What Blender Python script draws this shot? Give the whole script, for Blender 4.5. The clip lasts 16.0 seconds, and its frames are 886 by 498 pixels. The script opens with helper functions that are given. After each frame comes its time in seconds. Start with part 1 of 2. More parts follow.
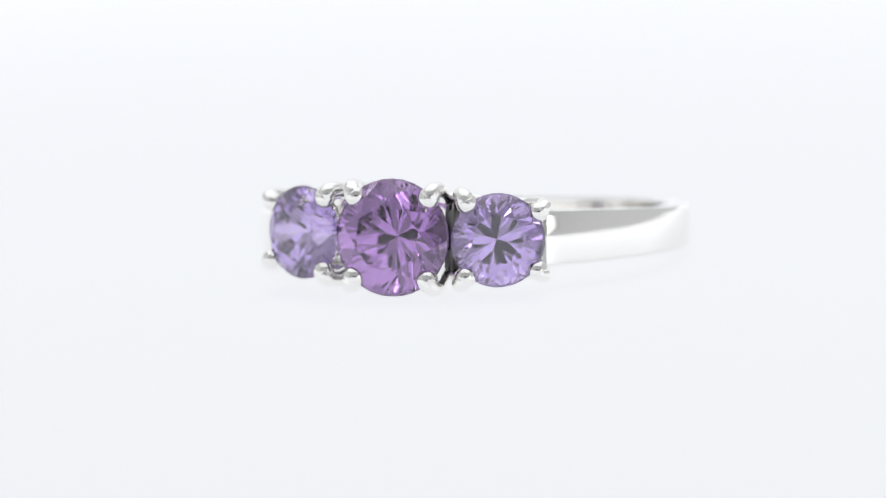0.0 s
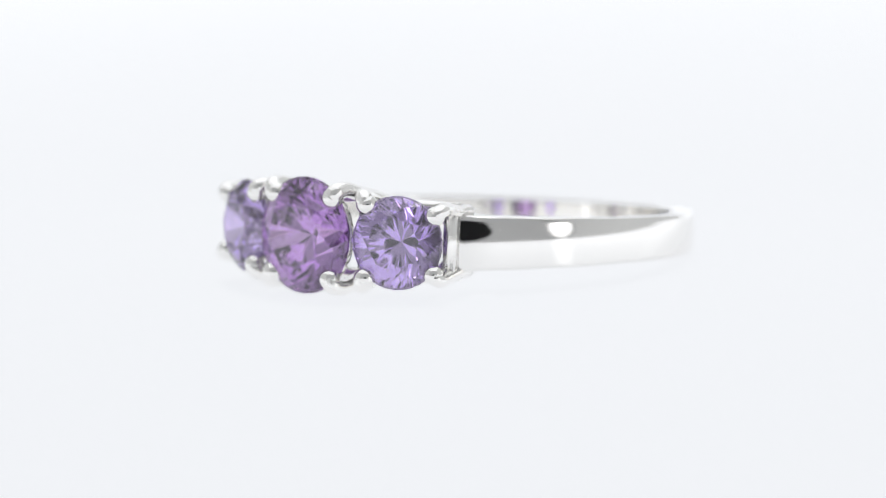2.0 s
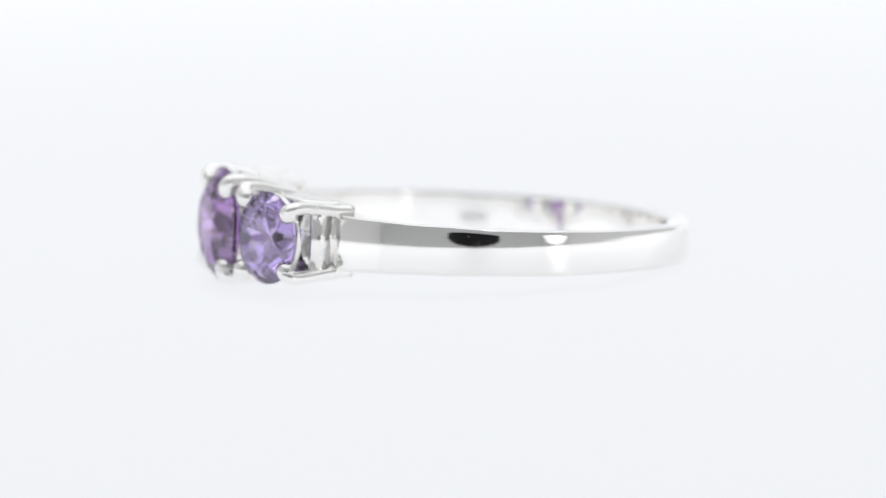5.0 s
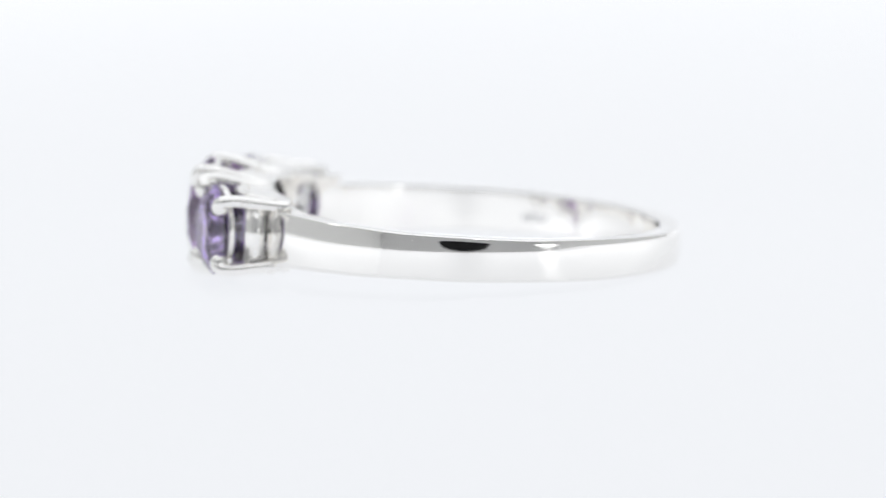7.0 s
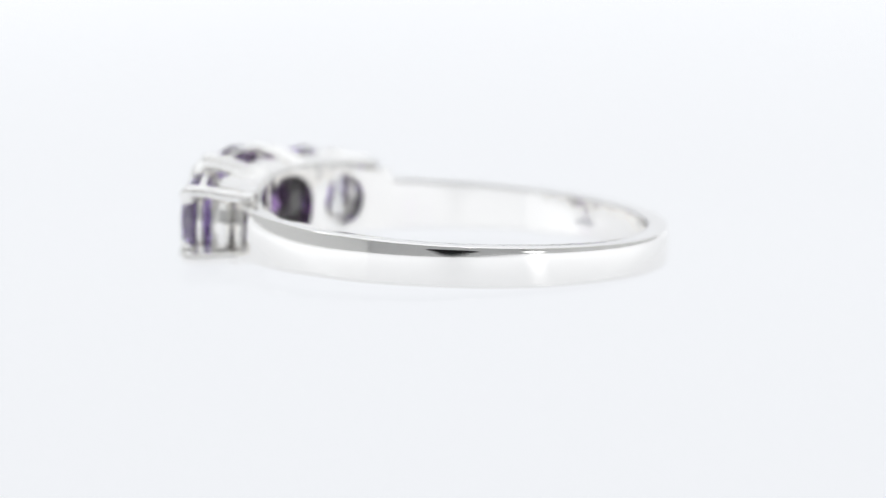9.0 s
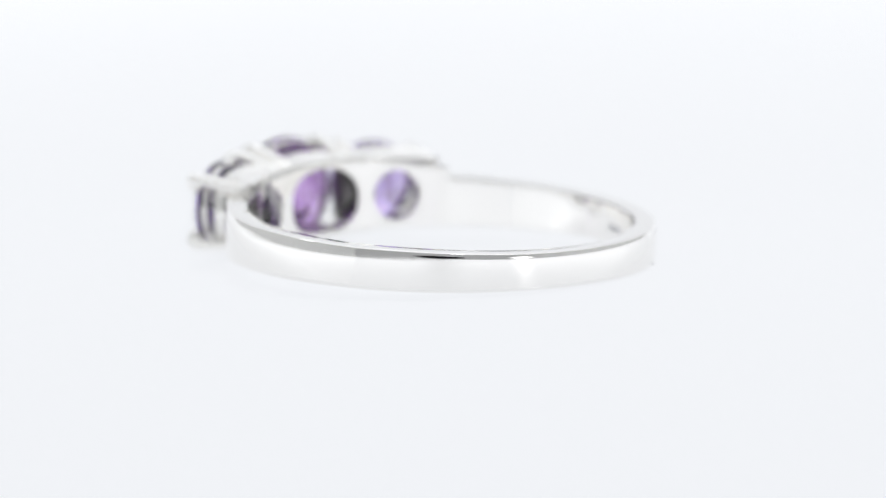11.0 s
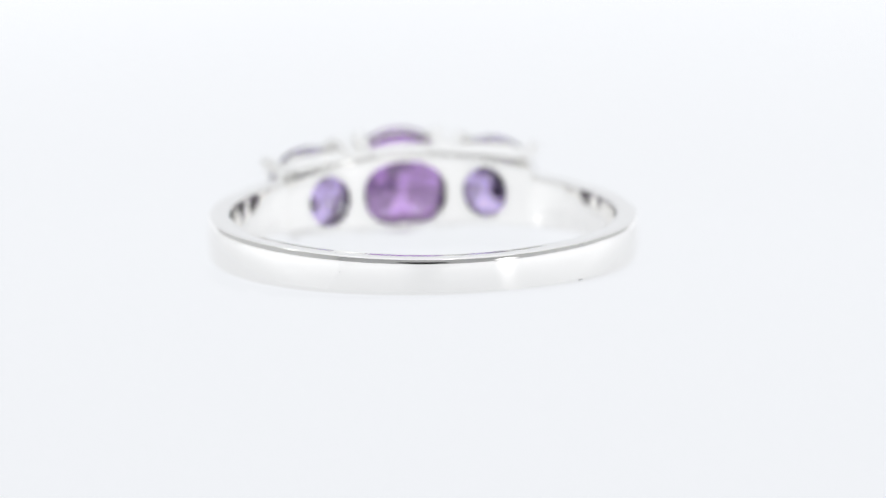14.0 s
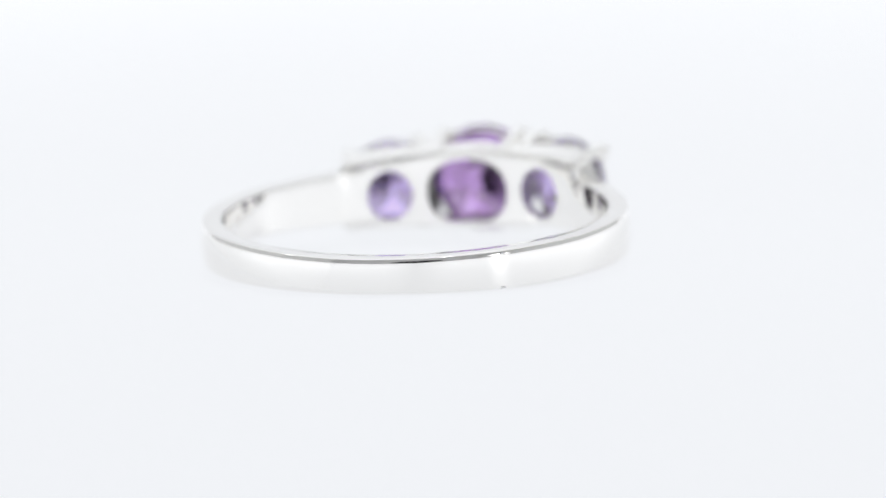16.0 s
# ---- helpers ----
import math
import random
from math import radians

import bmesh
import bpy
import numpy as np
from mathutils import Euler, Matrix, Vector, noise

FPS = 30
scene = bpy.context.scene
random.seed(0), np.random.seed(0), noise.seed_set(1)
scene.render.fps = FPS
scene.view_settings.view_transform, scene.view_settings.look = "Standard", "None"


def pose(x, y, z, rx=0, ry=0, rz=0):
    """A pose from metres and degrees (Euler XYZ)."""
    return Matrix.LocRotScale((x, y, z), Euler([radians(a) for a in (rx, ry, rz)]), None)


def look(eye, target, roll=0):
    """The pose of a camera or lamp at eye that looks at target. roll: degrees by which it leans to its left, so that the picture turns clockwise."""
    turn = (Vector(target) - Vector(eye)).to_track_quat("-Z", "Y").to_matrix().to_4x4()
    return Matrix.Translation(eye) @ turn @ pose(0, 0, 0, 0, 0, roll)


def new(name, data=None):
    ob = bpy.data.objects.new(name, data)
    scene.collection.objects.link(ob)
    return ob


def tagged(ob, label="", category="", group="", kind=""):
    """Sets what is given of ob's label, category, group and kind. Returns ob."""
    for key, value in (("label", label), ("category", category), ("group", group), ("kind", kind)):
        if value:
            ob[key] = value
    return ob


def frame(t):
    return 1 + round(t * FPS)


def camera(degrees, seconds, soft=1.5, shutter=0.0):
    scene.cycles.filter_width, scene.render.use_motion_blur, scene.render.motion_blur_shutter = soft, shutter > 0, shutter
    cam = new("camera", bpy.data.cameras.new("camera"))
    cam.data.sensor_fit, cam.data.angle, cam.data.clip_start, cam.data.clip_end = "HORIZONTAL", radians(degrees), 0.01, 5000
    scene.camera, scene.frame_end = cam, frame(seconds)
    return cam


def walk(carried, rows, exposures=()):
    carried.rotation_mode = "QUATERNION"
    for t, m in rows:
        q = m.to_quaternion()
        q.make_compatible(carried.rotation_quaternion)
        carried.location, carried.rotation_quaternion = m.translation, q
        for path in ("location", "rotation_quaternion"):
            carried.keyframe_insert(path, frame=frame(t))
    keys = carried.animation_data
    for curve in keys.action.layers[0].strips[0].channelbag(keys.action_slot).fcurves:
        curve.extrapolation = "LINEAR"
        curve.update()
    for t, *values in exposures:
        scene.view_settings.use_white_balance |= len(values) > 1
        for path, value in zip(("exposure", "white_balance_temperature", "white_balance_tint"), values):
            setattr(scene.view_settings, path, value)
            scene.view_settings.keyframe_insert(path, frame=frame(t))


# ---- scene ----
# Everything on the table is given in millimetres and turned into metres by MM.
MM = 0.001

# ---- camera: stands still on a tripod, macro lens, looks slightly down ----
TABLE = 0.09                        # height of the table in the fitted frame, mm
EYE = (-0.175, -208.720, 29.070 - TABLE)
PITCH, LEAN = 7.753, -1.605
cam = camera(11.195, 16.0, soft=1.1)
EYE_POSE = pose(EYE[0] * MM, EYE[1] * MM, EYE[2] * MM, 90 - PITCH, 0, 0) @ pose(0, 0, 0, 0, 0, LEAN)
walk(cam, [(0.0, EYE_POSE), (16.0, EYE_POSE)])
cam.data.dof.use_dof = True
cam.data.dof.focus_distance = 0.1980
cam.data.dof.aperture_fstop = 34.0

# ---- turntable motion of the ring ----
TURN_START, TURN_RATE = -109.183, -11.119       # degrees, degrees a second
OFFSET = (-1.027, 1.171, 1.581 - TABLE)
TILT, ROLL = 3.959, 0.886


def ring_pose(t):
    turn = pose(0, 0, 0, 0, 0, TURN_START + TURN_RATE * t)
    shift = pose(OFFSET[0] * MM, OFFSET[1] * MM, OFFSET[2] * MM)
    return turn @ shift @ pose(0, 0, 0, ROLL) @ pose(0, 0, 0, 0, -TILT)


# ---- world and exposure ----
world = bpy.data.worlds.new("room")
scene.world = world
world.use_nodes = True
world.node_tree.nodes["Background"].inputs[0].default_value = (0.80, 0.90, 1.0, 1)
world.node_tree.nodes["Background"].inputs[1].default_value = 0.25
scene.view_settings.exposure = -0.63


# ---- materials ----
def material(name):
    m = bpy.data.materials.new(name)
    m.use_nodes = True
    nt = m.node_tree
    return m, nt, nt.nodes["Principled BSDF"]


def noise_node(nt, scale, detail=4.0):
    co = nt.nodes.new("ShaderNodeTexCoord")
    n = nt.nodes.new("ShaderNodeTexNoise")
    n.inputs["Scale"].default_value = scale
    n.inputs["Detail"].default_value = detail
    nt.links.new(co.outputs["Object"], n.inputs["Vector"])
    return n


def ramp(nt, src, lo, hi, a=0.3, b=0.7):
    r = nt.nodes.new("ShaderNodeMapRange")
    r.inputs["From Min"].default_value, r.inputs["From Max"].default_value = a, b
    r.inputs["To Min"].default_value, r.inputs["To Max"].default_value = lo, hi
    nt.links.new(src, r.inputs["Value"])
    return r.outputs["Result"]


def silver(name, tone=0.91, rough=0.05):
    m, nt, b = material(name)
    b.inputs["Base Color"].default_value = (tone, tone * 0.987, tone * 0.965, 1)
    b.inputs["Metallic"].default_value = 1.0
    n = noise_node(nt, 900.0)
    speck = noise_node(nt, 5200.0, 1.0)
    total = nt.nodes.new("ShaderNodeMath")
    total.operation = "ADD"
    nt.links.new(ramp(nt, n.outputs["Fac"], rough * 0.5, rough * 1.6), total.inputs[0])
    nt.links.new(ramp(nt, speck.outputs["Fac"], 0.0, 0.22, 0.74, 0.80), total.inputs[1])
    nt.links.new(total.outputs[0], b.inputs["Roughness"])
    fine = noise_node(nt, 350.0, 2.0)
    bump = nt.nodes.new("ShaderNodeBump")
    bump.inputs["Strength"].default_value = 0.025
    bump.inputs["Distance"].default_value = 0.00005
    nt.links.new(fine.outputs["Fac"], bump.inputs["Height"])
    nt.links.new(bump.outputs["Normal"], b.inputs["Normal"])
    return m


def gem(name, colour):
    m = bpy.data.materials.new(name)
    m.use_nodes = True
    nt = m.node_tree
    nt.nodes.remove(nt.nodes["Principled BSDF"])
    body = nt.nodes.new("ShaderNodeBsdfRefraction")
    body.inputs["Color"].default_value = (*colour, 1)
    body.inputs["IOR"].default_value = 2.11
    body.inputs["Roughness"].default_value = 0.0
    gloss = nt.nodes.new("ShaderNodeBsdfGlossy")
    gloss.inputs["Color"].default_value = (*[0.58 + 0.42 * c for c in colour], 1)
    gloss.inputs["Roughness"].default_value = 0.0
    fresnel = nt.nodes.new("ShaderNodeFresnel")
    fresnel.inputs["IOR"].default_value = 2.11
    mix = nt.nodes.new("ShaderNodeMixShader")
    nt.links.new(fresnel.outputs[0], mix.inputs[0])
    nt.links.new(body.outputs[0], mix.inputs[1])
    nt.links.new(gloss.outputs[0], mix.inputs[2])
    nt.links.new(mix.outputs[0], nt.nodes["Material Output"].inputs["Surface"])
    return m


def matt_white(name, tone, rough=0.55, scale=60.0):
    m, nt, b = material(name)
    n = noise_node(nt, scale)
    mix = nt.nodes.new("ShaderNodeMix")
    mix.data_type = "RGBA"
    mix.inputs["A"].default_value = (*[c * 0.985 for c in tone], 1)
    mix.inputs["B"].default_value = (*tone, 1)
    nt.links.new(n.outputs["Fac"], mix.inputs["Factor"])
    nt.links.new(mix.outputs["Result"], b.inputs["Base Color"])
    b.inputs["Roughness"].default_value = rough
    return m


def glow(name, colour, strength):
    m, nt, b = material(name)
    b.inputs["Base Color"].default_value = (0.85, 0.85, 0.85, 1)
    b.inputs["Emission Color"].default_value = (*colour, 1)
    b.inputs["Emission Strength"].default_value = strength
    return m


SILVER = silver("polished_silver")
SILVER_CAST = silver("cast_silver", 0.95, 0.20)
# dark tone puts the shade of the stone gaps into the metal's colour
GAP_SHADE = silver("gap_shade_silver", 0.26, 0.30)
GEM_DEEP = gem("deep_violet_stone", (0.77, 0.62, 0.86))
GEM_PALE = gem("lilac_stone", (0.81, 0.73, 0.93))
# near-black base; added emission carries the white and drowns the ring's shadow
TABLE_GLOW = matt_white("glowing_acrylic", (0.03, 0.0305, 0.0315), 0.16)
_b = TABLE_GLOW.node_tree.nodes["Principled BSDF"]
_b.inputs["Emission Color"].default_value = (0.945, 0.965, 1.0, 1)      # glow stands in for light from below and behind
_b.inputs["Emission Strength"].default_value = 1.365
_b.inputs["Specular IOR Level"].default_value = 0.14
SIDE_CLOTH = matt_white("side_cloth", (0.74, 0.74, 0.73), 0.9, 300.0)
FRONT_CLOTH = matt_white("grey_cloth", (0.50, 0.50, 0.50), 0.9, 300.0)
DIFFUSER = glow("lit_diffuser", (0.96, 0.98, 1.0), 0.85)
LAMP = glow("lamp_diffuser", (1.0, 0.99, 0.97), 7.0)
# the lamp face is brightest in its middle
_nt = LAMP.node_tree
_co, _map, _sph, _mul = (_nt.nodes.new("ShaderNode" + k) for k in ("TexCoord", "Mapping", "TexGradient", "Math"))
_map.inputs["Scale"].default_value = (23.0, 23.0, 23.0)
_sph.gradient_type = "QUADRATIC_SPHERE"
_mul.operation = "MULTIPLY"
_mul.inputs[1].default_value = 13.0
_nt.links.new(_co.outputs["Object"], _map.inputs["Vector"])
_nt.links.new(_map.outputs["Vector"], _sph.inputs["Vector"])
_nt.links.new(_sph.outputs["Fac"], _mul.inputs[0])
_nt.links.new(_mul.outputs[0], _nt.nodes["Principled BSDF"].inputs["Emission Strength"])
BLACK, _nt, _b = material("black_lens")
_b.inputs["Base Color"].default_value = (0.010, 0.010, 0.011, 1)
_b.inputs["Roughness"].default_value = 0.75
_b.inputs["Specular IOR Level"].default_value = 0.15
MARK, _nt, _b = material("stamped_mark")
_b.inputs["Base Color"].default_value = (0.62, 0.62, 0.63, 1)
_b.inputs["Metallic"].default_value = 1.0
_b.inputs["Roughness"].default_value = 0.35


# ---- mesh helpers ----
def part(name, bm, mat, parent=None, label="", smooth=True):
    bmesh.ops.recalc_face_normals(bm, faces=bm.faces)
    me = bpy.data.meshes.new(name)
    for f in bm.faces:
        f.smooth = smooth
    bm.to_mesh(me)
    bm.free()
    me.materials.append(mat)
    ob = new(name, me)
    if parent:
        ob.parent = parent
    if label:
        tagged(ob, label=label)
    return ob


def polar(r, deg, w):
    a = radians(deg)
    return Vector((r * math.cos(a), r * math.sin(a), w)) * MM


def sweep(bm, rings, closed_path=False, cap=True):
    """Skin a row of rings, each a list of points."""
    vs = [[bm.verts.new(p) for p in ring] for ring in rings]
    n = len(vs[0])
    rows = len(vs) if closed_path else len(vs) - 1
    for i in range(rows):
        a, b = vs[i], vs[(i + 1) % len(vs)]
        for j in range(n):
            bm.faces.new((a[j], a[(j + 1) % n], b[(j + 1) % n], b[j]))
    if cap and not closed_path:
        bm.faces.new(vs[0])
        bm.faces.new(vs[-1])


def tube(bm, path, radii, sides=12, flat=1.0, up=Vector((0, 0, 1))):
    """A round-ended bar along path; flat squeezes it along its second axis."""
    rings = []
    pts, rad = [Vector(p) for p in path], list(radii)
    # rounded end over the last point
    end = (pts[-1] - pts[-2]).normalized()
    tip, r = pts[-1], rad[-1]
    for k in (0.35, 0.65, 0.88, 0.98):
        pts.append(tip + end * r * k)
        rad.append(r * math.sqrt(1 - k * k) if k < 0.98 else r * 0.12)
    for i, p in enumerate(pts):
        d = (pts[min(i + 1, len(pts) - 1)] - pts[max(i - 1, 0)]).normalized()
        s = d.cross(up)
        s = s.normalized() if s.length > 1e-4 else Vector((0, 1, 0))
        q = s.cross(d).normalized()
        rings.append([p + (s * math.cos(2 * math.pi * j / sides) + q * math.sin(2 * math.pi * j / sides) * flat) * rad[i] for j in range(sides)])
    sweep(bm, rings)


def smooth_path(points, steps=6):
    """Catmull-Rom through the points."""
    p = [Vector(q) for q in points]
    p = [p[0] * 2 - p[1]] + p + [p[-1] * 2 - p[-2]]
    out = []
    for i in range(1, len(p) - 2):
        for k in range(steps):
            t = k / steps
            a, b, c, d = p[i - 1], p[i], p[i + 1], p[i + 2]
            out.append(0.5 * ((2 * b) + (c - a) * t + (2 * a - 5 * b + 4 * c - d) * t * t + (3 * b - a - 3 * c + d) * t ** 3))
    out.append(p[-2])
    return out


def box(bm, lo, hi, bevel=0.0):
    r = bmesh.ops.create_cube(bm, size=1.0)
    for v in r["verts"]:
        v.co = Vector([lo[i] + (v.co[i] + 0.5) * (hi[i] - lo[i]) for i in range(3)])
    if bevel:
        es = {e for v in r["verts"] for e in v.link_edges}
        bmesh.ops.bevel(bm, geom=list(es), offset=bevel, segments=2, affect="EDGES")


# ---- the light tent ----
def build_tent():
    # white table that sweeps up into the back wall, given its own glow
    bm = bmesh.new()
    prof = [(-0.42, 0.0), (0.35, 0.0)]
    for k in range(1, 13):
        a = radians(90 * k / 12)
        prof.append((0.35 + 0.20 * math.sin(a), 0.20 - 0.20 * math.cos(a)))
    prof.append((0.55, 0.62))
    rings = [[Vector((x, y, z)) for y, z in prof] + [Vector((x, y + (0.006 if z > 0.1 else 0), z - 0.006)) for y, z in reversed(prof)] for x in (-0.42, 0.42)]
    sweep(bm, rings)
    tagged(part("backdrop", bm, TABLE_GLOW, smooth=True), "seamless acrylic sweep used as table and backdrop, white by added glow", "backdrop", kind="structure")
    for name, x in (("wall_west", -0.42), ("wall_east", 0.414)):
        bm = bmesh.new()
        box(bm, (x, -0.42, 0.0), (x + 0.006, 0.556, 0.62))
        tagged(part(name, bm, SIDE_CLOTH, smooth=False), "plain grey cloth side of the light tent", "wall", kind="structure")
    bm = bmesh.new()
    box(bm, (-0.42, -0.42, 0.62), (0.42, 0.556, 0.626))
    tagged(part("ceiling", bm, DIFFUSER, smooth=False), "lit white diffuser roof of the light tent", "ceiling", kind="structure")
    bm = bmesh.new()
    box(bm, (-0.414, -0.426, 0.0), (0.414, -0.42, 0.62))
    tagged(part("wall_south", bm, FRONT_CLOTH, smooth=False), "plain grey cloth closing the tent behind the lens", "wall", kind="structure")


# ---- the ring ----
HEAD = pose(0, 0, 0.28 * MM, -2.2)      # the head sits a little high and twisted on the band
SIDES = ((1, 23.1, 11.92), (-1, -22.0, 11.88))      # side stones: sign, degrees from the head's middle, radius of the girdle
MIDDLE = (0.5, 12.0)


def half_width(deg):
    """Half the band's width (along the finger) at an angle from the head, mm."""
    a = abs(deg)
    keys = ((0, 1.24), (34, 1.28), (46, 1.20), (62, 1.12), (85, 1.02), (120, 0.94), (180, 0.82))
    for (a0, b0), (a1, b1) in zip(keys, keys[1:]):
        if a <= a1:
            k = (a - a0) / (a1 - a0)
            k = k * k * (3 - 2 * k)
            return b0 + (b1 - b0) * k
    return keys[-1][1]


def band_section(deg):
    b = half_width(deg)
    a = abs(deg)
    inner = 8.92
    rise = max(0.0, min(1.0, (58.0 - a) / 22.0))
    outer = 9.45 + (0.55 + 0.20 * rise ** 1.6) * max(0.0, min(1.0, (a - 33.9) / 0.8))
    crown, e, er, ew, T0 = 0.046 * b, 0.10, 0.12, 0.27, radians(11)
    pts = []
    for k in range(9):                       # slightly domed outside
        s = -1 + 2 * k / 8
        w = s * (b - ew)
        pts.append((outer - crown * s * s, w))
    top = outer - crown
    arc = [(er * (math.cos(T0) - math.cos(t)) / math.cos(T0), ew * (math.sin(t) - math.sin(T0)) / (1 - math.sin(T0))) for t in [T0 + (math.pi / 2 - T0) * k / 7 for k in range(1, 8)]]
    for dr, dw in arc:                       # softly rounded edge
        pts.append((top - dr, b - ew + dw))
    pts.append((inner + e, b))
    pts.append((inner + e * 0.3, b - e * 0.3))
    for w in (1.0, 0.95, 0.5, 0.0, -0.5, -0.95, -1.0):
        pts.append((inner, (b - e) * w))
    pts.append((inner + e * 0.3, -b + e * 0.3))
    pts.append((inner + e, -b))
    for dr, dw in reversed(arc):
        pts.append((top - dr, -b + ew - dw))
    return [polar(r, deg, w) for r, w in pts]


def cut(ob, cutters):
    """Cut holes through ob and bake them into its mesh."""
    for c in cutters:
        mod = ob.modifiers.new("hole", "BOOLEAN")
        mod.operation, mod.object, mod.solver = "DIFFERENCE", c, "EXACT"
    bpy.context.view_layer.update()
    me = bpy.data.meshes.new_from_object(ob.evaluated_get(bpy.context.evaluated_depsgraph_get()))
    ob.modifiers.clear()
    ob.data = me
    for c in cutters:
        bpy.data.objects.remove(c)


def holes():
    """Cutters under the three stones: a squarish one in the middle, two round ones beside it."""
    cutters = []
    for deg, ry, rw, square in ((MIDDLE[0], 2.06, 1.60, 0.86), (25.2, 1.14, 1.24, 1.0), (-24.8, 1.14, 1.24, 1.0)):
        bm = bmesh.new()
        f = HEAD @ pose(0, 0, 0, 0, 0, deg)
        rings = []
        for x in (7.3, 11.3):
            outline, grow = [], 1 + 0.10 * (x - 8.9)
            for k in range(48):
                c, s = math.cos(2 * math.pi * k / 48), math.sin(2 * math.pi * k / 48)
                outline.append(f @ (Vector((x, grow * ry * math.copysign(abs(c) ** square, c), grow * rw * math.copysign(abs(s) ** square, s) - 0.12)) * MM))
            rings.append(outline)
        sweep(bm, rings)
        cutters.append(part("cutter", bm, SILVER))
    return cutters


def build_band(ring):
    bm = bmesh.new()
    sweep(bm, [band_section(i * 360 / 288 - 180) for i in range(288)], closed_path=True)
    band = part("band", bm, SILVER)
    # the broad plate under the stones, inside the band
    bm = bmesh.new()
    rings = []
    for i in range(65):
        deg = -41 + 82 * i / 64
        end = min(1.0, (41.0 - abs(deg)) / 3.0 + 0.25)
        b = 1.20 + 0.58 * max(0.0, math.cos(radians(deg * 90 / 41))) ** 1.3
        lo, hi, e = 8.895, 8.95 + 0.57 * end, 0.09
        half = [(hi, b - e - 0.04), (hi, b - e), (hi - e * 0.3, b - e * 0.3), (hi - e, b), (lo + e * 0.6, b), (lo + e * 0.18, b - e * 0.4), (lo, b - e), (lo, b - e - 0.04)]
        sec = half + [(lo, 0)] + [(r, -w) for r, w in reversed(half)] + [(hi, 0)]
        rings.append([HEAD @ polar(r, deg, w) for r, w in sec])
    sweep(bm, rings)
    plate = part("head_plate", bm, SILVER)
    for ob in (band, plate):
        cut(ob, holes())
        for f in ob.data.polygons:
            f.use_smooth = True
        ob.data.set_sharp_from_angle(angle=radians(35))
        ob.parent = ring


def brilliant(R, mat, name, m, ring, label):
    """A round brilliant: table up +X of the local frame, girdle in its YZ plane."""
    pts = []
    table, crown, girdle, depth = 0.58, 0.31, 0.025, 1.03
    for k in range(8):
        a = radians(45 * k)
        pts.append((crown, table * math.cos(a), table * math.sin(a)))
        a = radians(45 * k + 22.5)
        pts.append((crown * 0.655, 0.795 * math.cos(a), 0.795 * math.sin(a)))
        pts.append((-depth + (depth - girdle) * 0.924 * 0.25, 0.25 * math.cos(a), 0.25 * math.sin(a)))
    for k in range(32):
        a = radians(11.25 * k)
        for h in (girdle, -girdle):
            pts.append((h, math.cos(a), math.sin(a)))
    pts.append((-depth, 0, 0))
    bm = bmesh.new()
    for p in pts:
        bm.verts.new(m @ (Vector(p) * R * MM))
    r = bmesh.ops.convex_hull(bm, input=bm.verts)
    bmesh.ops.delete(bm, geom=[v for v in bm.verts if not v.link_faces], context="VERTS")
    bmesh.ops.dissolve_limit(bm, angle_limit=radians(0.6), verts=bm.verts, edges=bm.edges)
    return part(name, bm, mat, ring, label, smooth=False)


def stone_frame(deg, r):
    return HEAD @ pose(0, 0, 0, 0, 0, deg) @ pose(r * MM, 0, 0)


def prong(ring, deg, r_girdle, ty, tw, foot_y, foot_w, r_bead, flat=1.0):
    """A claw in the frame of its stone: from the plate's edge up past the girdle, with a bead folded over it."""
    f = HEAD @ pose(0, 0, 0, 0, 0, deg)
    path = [(8.98, foot_y, foot_w), (10.0, foot_y * 0.55 + ty * 0.45, foot_w * 0.40 + tw * 0.60), (r_girdle - 0.60, ty * 1.07, tw * 1.09), (r_girdle, ty * 1.07, tw * 1.09),
            (r_girdle + 0.17, ty * 1.02, tw * 1.03), (r_girdle + 0.19, ty * 0.97, tw * 0.96)]
    pts = [f @ (Vector(p) * MM) for p in smooth_path(path, 6)]
    n = len(pts)
    radii = [(0.33 + (r_bead - 0.33) * (i / (n - 1)) ** 2) * MM for i in range(n)]
    bm = bmesh.new()
    tube(bm, pts, radii, 16, flat, up=Vector((0.02, 0.01, 1)))
    claw = part("prong", bm, SILVER_CAST, ring)
    tip = pts[-1] + (pts[-1] - pts[-2]).normalized() * r_bead * 0.25 * MM
    bm = bmesh.new()
    bmesh.ops.create_uvsphere(bm, u_segments=20, v_segments=12, radius=r_bead * 1.04 * MM)
    bmesh.ops.transform(bm, matrix=Matrix.Translation(tip) @ f.to_3x3().to_4x4() @ Matrix.Diagonal((0.92, 1.04, 1.0, 1)), verts=bm.verts)
    part("bead", bm, SILVER, claw, "rounded polished claw tip")
    return claw


def collar(ring, deg, r, radius, tube_r):
    bm = bmesh.new()
    f = stone_frame(deg, r)
    rings = []
    for i in range(48):
        a = 2 * math.pi * i / 48
        c = Vector((0, math.cos(a), math.sin(a)))
        rings.append([f @ ((c * (radius + tube_r * 0.8 * math.cos(b)) + Vector((tube_r * 1.5 * math.sin(b), 0, 0))) * MM) for b in [2 * math.pi * k / 10 for k in range(10)]])
    sweep(bm, rings, closed_path=True)
    part("collar", bm, SILVER_CAST, ring)


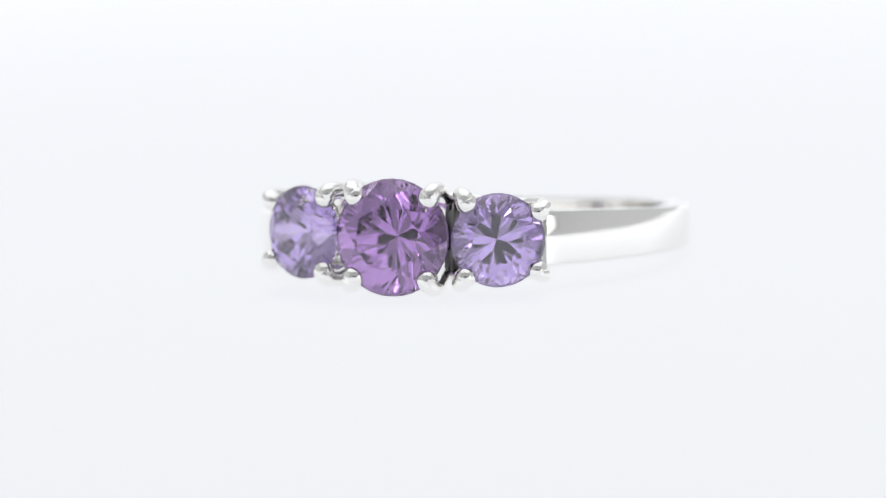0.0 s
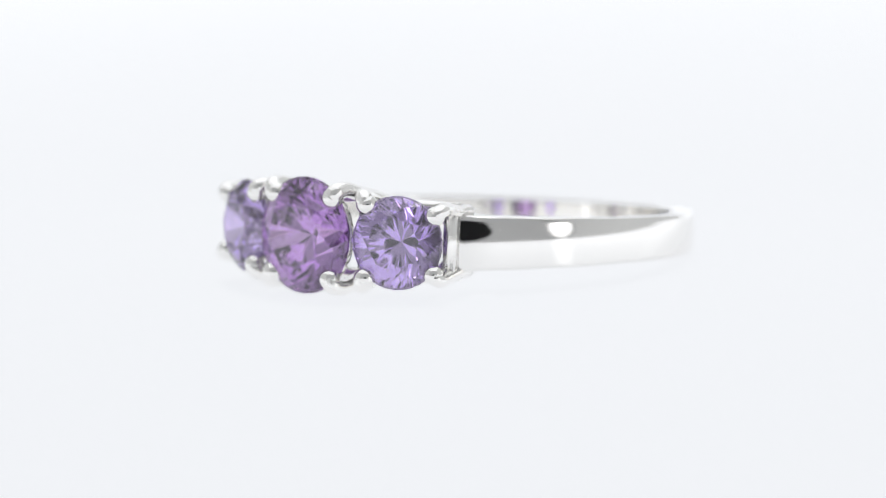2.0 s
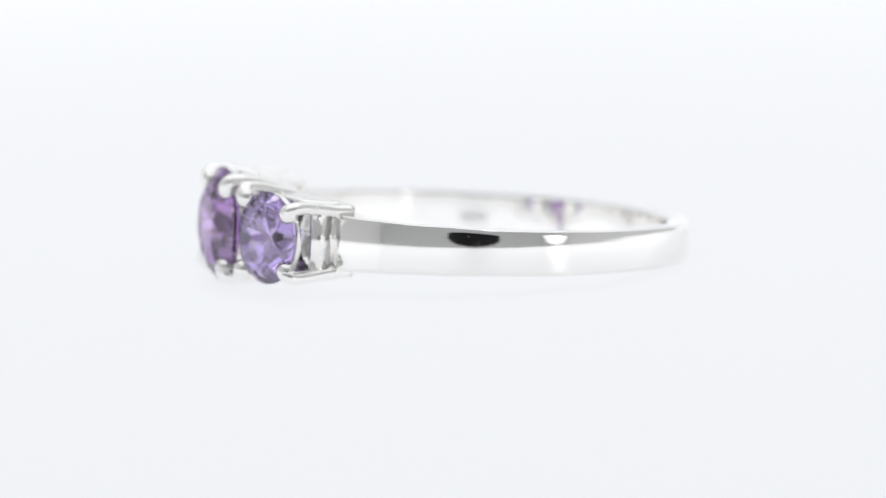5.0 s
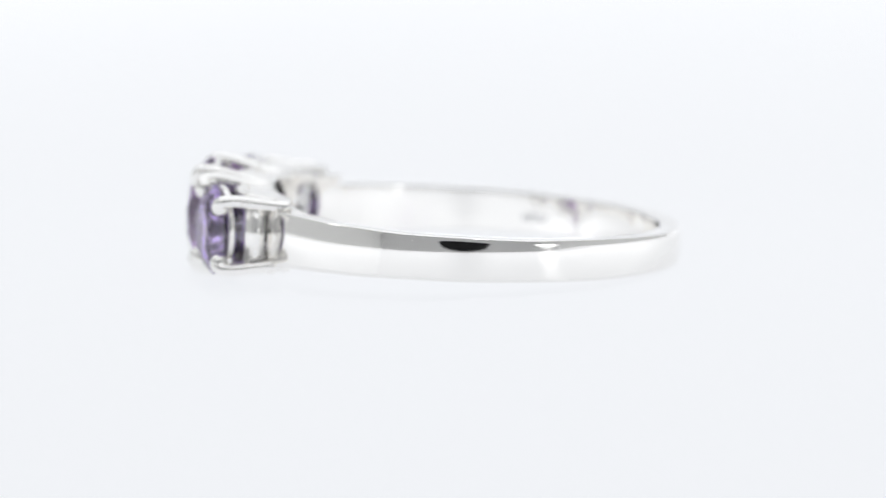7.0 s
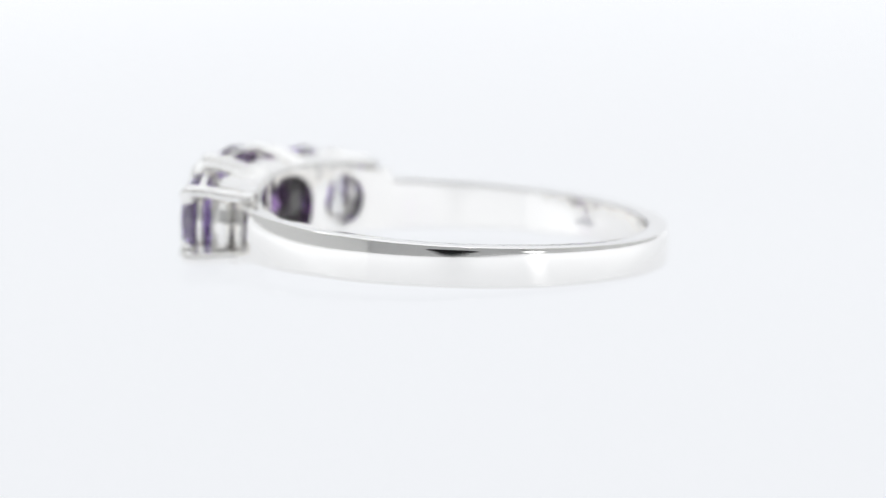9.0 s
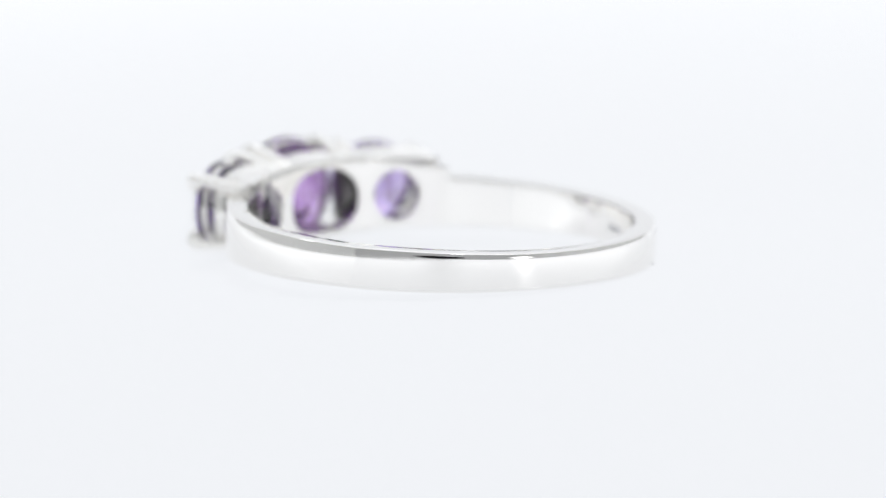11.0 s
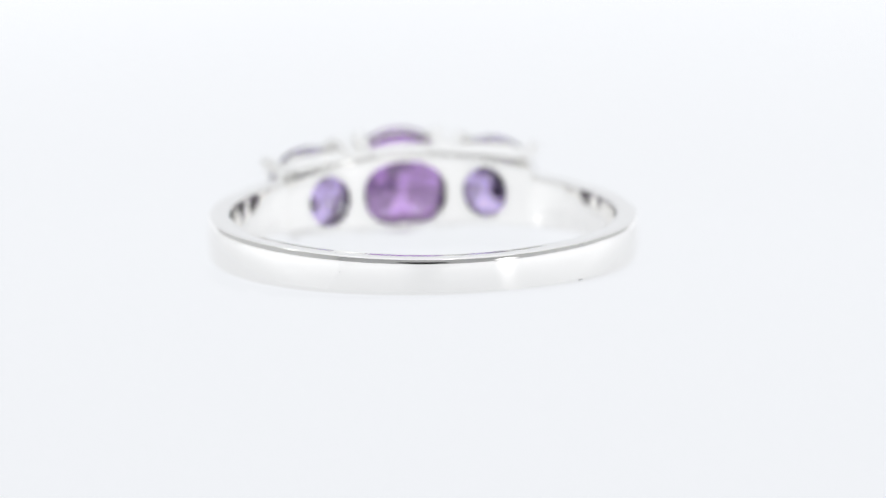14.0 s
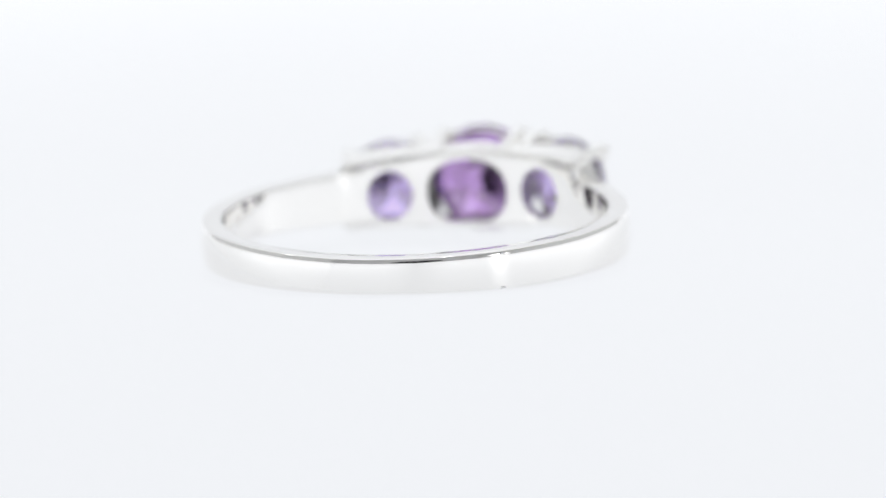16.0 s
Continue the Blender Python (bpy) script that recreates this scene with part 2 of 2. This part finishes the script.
def end_plate(ring, sign, deg):
    """The upright bracket that joins the two outer claws, with a slit between it and the shoulder."""
    bm = bmesh.new()
    box(bm, (9.95 * MM, 1.76 * MM, -1.52 * MM), (11.0 * MM, 2.28 * MM, 1.52 * MM), 0.18 * MM)
    if sign < 0:
        bmesh.ops.transform(bm, matrix=Matrix.Diagonal((1, -1, 1, 1)), verts=bm.verts)
    bmesh.ops.transform(bm, matrix=HEAD @ pose(0, 0, 0, 0, 0, deg), verts=bm.verts)
    part("end_plate", bm, SILVER_CAST, ring)


def gap_filler(ring, deg):
    """Dark block added as the shade in the recess between two stones."""
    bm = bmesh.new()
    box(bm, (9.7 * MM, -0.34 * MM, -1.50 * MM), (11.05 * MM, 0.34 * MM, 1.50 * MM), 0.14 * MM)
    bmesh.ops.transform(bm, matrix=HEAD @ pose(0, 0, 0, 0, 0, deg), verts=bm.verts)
    part("gap_filler", bm, GAP_SHADE, ring, "dark filler block standing for shade between two stones")


def gallery_rail(ring, sign):
    """The wavy side wall that ties the claws together along one side of the head, with a bead along its outer edge."""
    rings = []
    for k in range(81):
        deg = -36 + 72 * k / 80
        dip = 0.5 + 0.5 * math.cos(radians((abs(deg) - 11.5) * 360 / 23))
        end = max(0.0, (abs(deg) - 30.0) / 6.0)
        lo, hi = 9.05, 10.95 - 0.75 * dip * (abs(deg) < 23) - 0.9 * end
        w = 1.46 + 0.26 * math.cos(radians(deg * 2.2))
        half = 0.13
        sec = [(lo, w - half), (hi - 0.25, w - half), (hi - 0.16, w - half - 0.08), (hi - 0.04, w - half - 0.04), (hi + 0.04, w), (hi, w + half + 0.05), (hi - 0.14, w + half + 0.12),
               (hi - 0.28, w + half + 0.02), (lo + 0.5, w + half), (lo + 0.06, w + half), (lo, w + half - 0.06)]
        rings.append([HEAD @ polar(r, deg, sign * v) for r, v in sec])
    bm = bmesh.new()
    sweep(bm, rings)
    rail = part("gallery_rail", bm, SILVER_CAST, ring)
    rail.data.set_sharp_from_angle(angle=radians(60))


def hallmark(ring):
    """Worn stamped mark inside the band, no longer legible."""
    for k in range(5):
        bm = bmesh.new()
        box(bm, (-0.004 * MM, -0.09 * MM, -0.34 * MM), (0.012 * MM, 0.09 * MM, -0.02 * MM))
        m = pose(0, 0, 0, 0, 0, -109 + k * 1.7) @ pose(8.91 * MM, 0, 0)
        bmesh.ops.transform(bm, matrix=m, verts=bm.verts)
        part("hallmark_bar", bm, MARK, ring, "faint worn stamp bar", smooth=False)


def build_ring():
    ring = new("ring")
    tagged(ring, "polished silver ring with three claw-set violet stones on white acrylic", "ring")
    build_band(ring)
    mid, mid_r = MIDDLE
    brilliant(2.62, GEM_DEEP, "center_stone", stone_frame(mid, mid_r) @ pose(0, 0, 0, 12), ring, "large deep violet round brilliant-cut stone")
    for s, deg, r in SIDES:
        brilliant(2.09, GEM_PALE, "side_stone", stone_frame(deg, r) @ pose(0, 0, 0, 8 * s), ring, "smaller lilac round brilliant-cut stone")
        end_plate(ring, s, deg)
        gallery_rail(ring, s)
        gap_filler(ring, (deg + mid) / 2 + 1.2 * s)
    for sw in (1, -1):
        for sv, deg, r in SIDES:
            prong(ring, mid, mid_r, 1.83 * sv, 1.97 * sw, 1.62 * sv, 1.55 * sw, 0.47)
            prong(ring, deg, r, -1.52 * sv, 1.80 * sw, -1.30 * sv, 1.50 * sw, 0.46)
            prong(ring, deg, r, 1.90 * sv, 1.42 * sw, 2.30 * sv, 1.36 * sw, 0.42, 0.85)
    collar(ring, mid, mid_r - 0.37, 2.42, 0.11)
    for s, deg, r in SIDES:
        collar(ring, deg, r - 0.33, 1.92, 0.10)
    hallmark(ring)
    for w in (0.76, -0.78):                  # solder seam, just visible at both edges of the band
        bm = bmesh.new()
        box(bm, (9.90 * MM, -0.11 * MM, (w - 0.03) * MM), (9.985 * MM, 0.11 * MM, (w + 0.03) * MM))
        bmesh.ops.transform(bm, matrix=pose(0, 0, 0, 0, 0, -139.9), verts=bm.verts)
        part("seam_nick", bm, MARK, ring, "tiny dark solder nick", smooth=False)
    return ring


# ---- what stands round the ring, seen in its polish ----
def lamp_panel(azimuth, elevation, distance, radius):
    """A round lit lamp face towards the ring; azimuth from the lens, to the right."""
    a, e = radians(azimuth), radians(elevation)
    eye = Vector((math.sin(a) * math.cos(e), -math.cos(a) * math.cos(e), math.sin(e))) * distance
    bm = bmesh.new()
    bmesh.ops.create_cone(bm, cap_ends=True, segments=32, radius1=radius, radius2=radius * 0.96, depth=0.012)
    face = part("diffuser", bm, LAMP, smooth=False)
    bm = bmesh.new()
    bmesh.ops.create_cone(bm, cap_ends=True, segments=32, radius1=radius * 0.6, radius2=radius * 1.12, depth=0.03)
    lamp = tagged(part("studio_lamp", bm, FRONT_CLOTH, smooth=False), "small round studio lamp with a lit white face", "lamp", group="studio lamps")
    m = look(eye, (0, 0, 0))
    lamp.matrix_world = m @ pose(0, 0, 0.022, 180, 0, 0)
    face.parent = lamp
    face.matrix_basis = pose(0, 0, 0.020)
    return lamp


def build_lens():
    rig = tagged(new("photo_camera"), "black photo camera with macro lens on its stand", "camera")
    rig.matrix_world = EYE_POSE
    bm = bmesh.new()
    bmesh.ops.create_cone(bm, cap_ends=True, segments=48, radius1=0.016, radius2=0.016, depth=0.010)
    bmesh.ops.translate(bm, vec=(0, 0, 0.008), verts=bm.verts)
    part("lens", bm, BLACK, rig, smooth=False)
    bm = bmesh.new()
    rings = []
    for z, grow in ((0.012, 0.90), (0.015, 0.98), (0.020, 1.0), (0.050, 1.0), (0.055, 0.95)):
        rings.append([Vector((0.054 * grow * math.cos(a), 0.027 * grow * math.sin(a), z)) for a in [2 * math.pi * k / 64 for k in range(64)]])
    sweep(bm, rings)
    part("body", bm, BLACK, rig, smooth=False)
    bm = bmesh.new()
    box(bm, (-0.012, -0.20, 0.060), (0.012, 0.018, 0.075))
    part("stand", bm, FRONT_CLOTH, rig, smooth=False)


build_tent()
build_lens()
lamp_panel(43, 8, 0.33, 0.042)
lamp_panel(18, 55, 0.36, 0.020)
lamp_panel(-92, 50, 0.34, 0.022)
RING = build_ring()


def motions():
    walk(RING, [(k * 0.5, ring_pose(k * 0.5)) for k in range(33)])


motions()
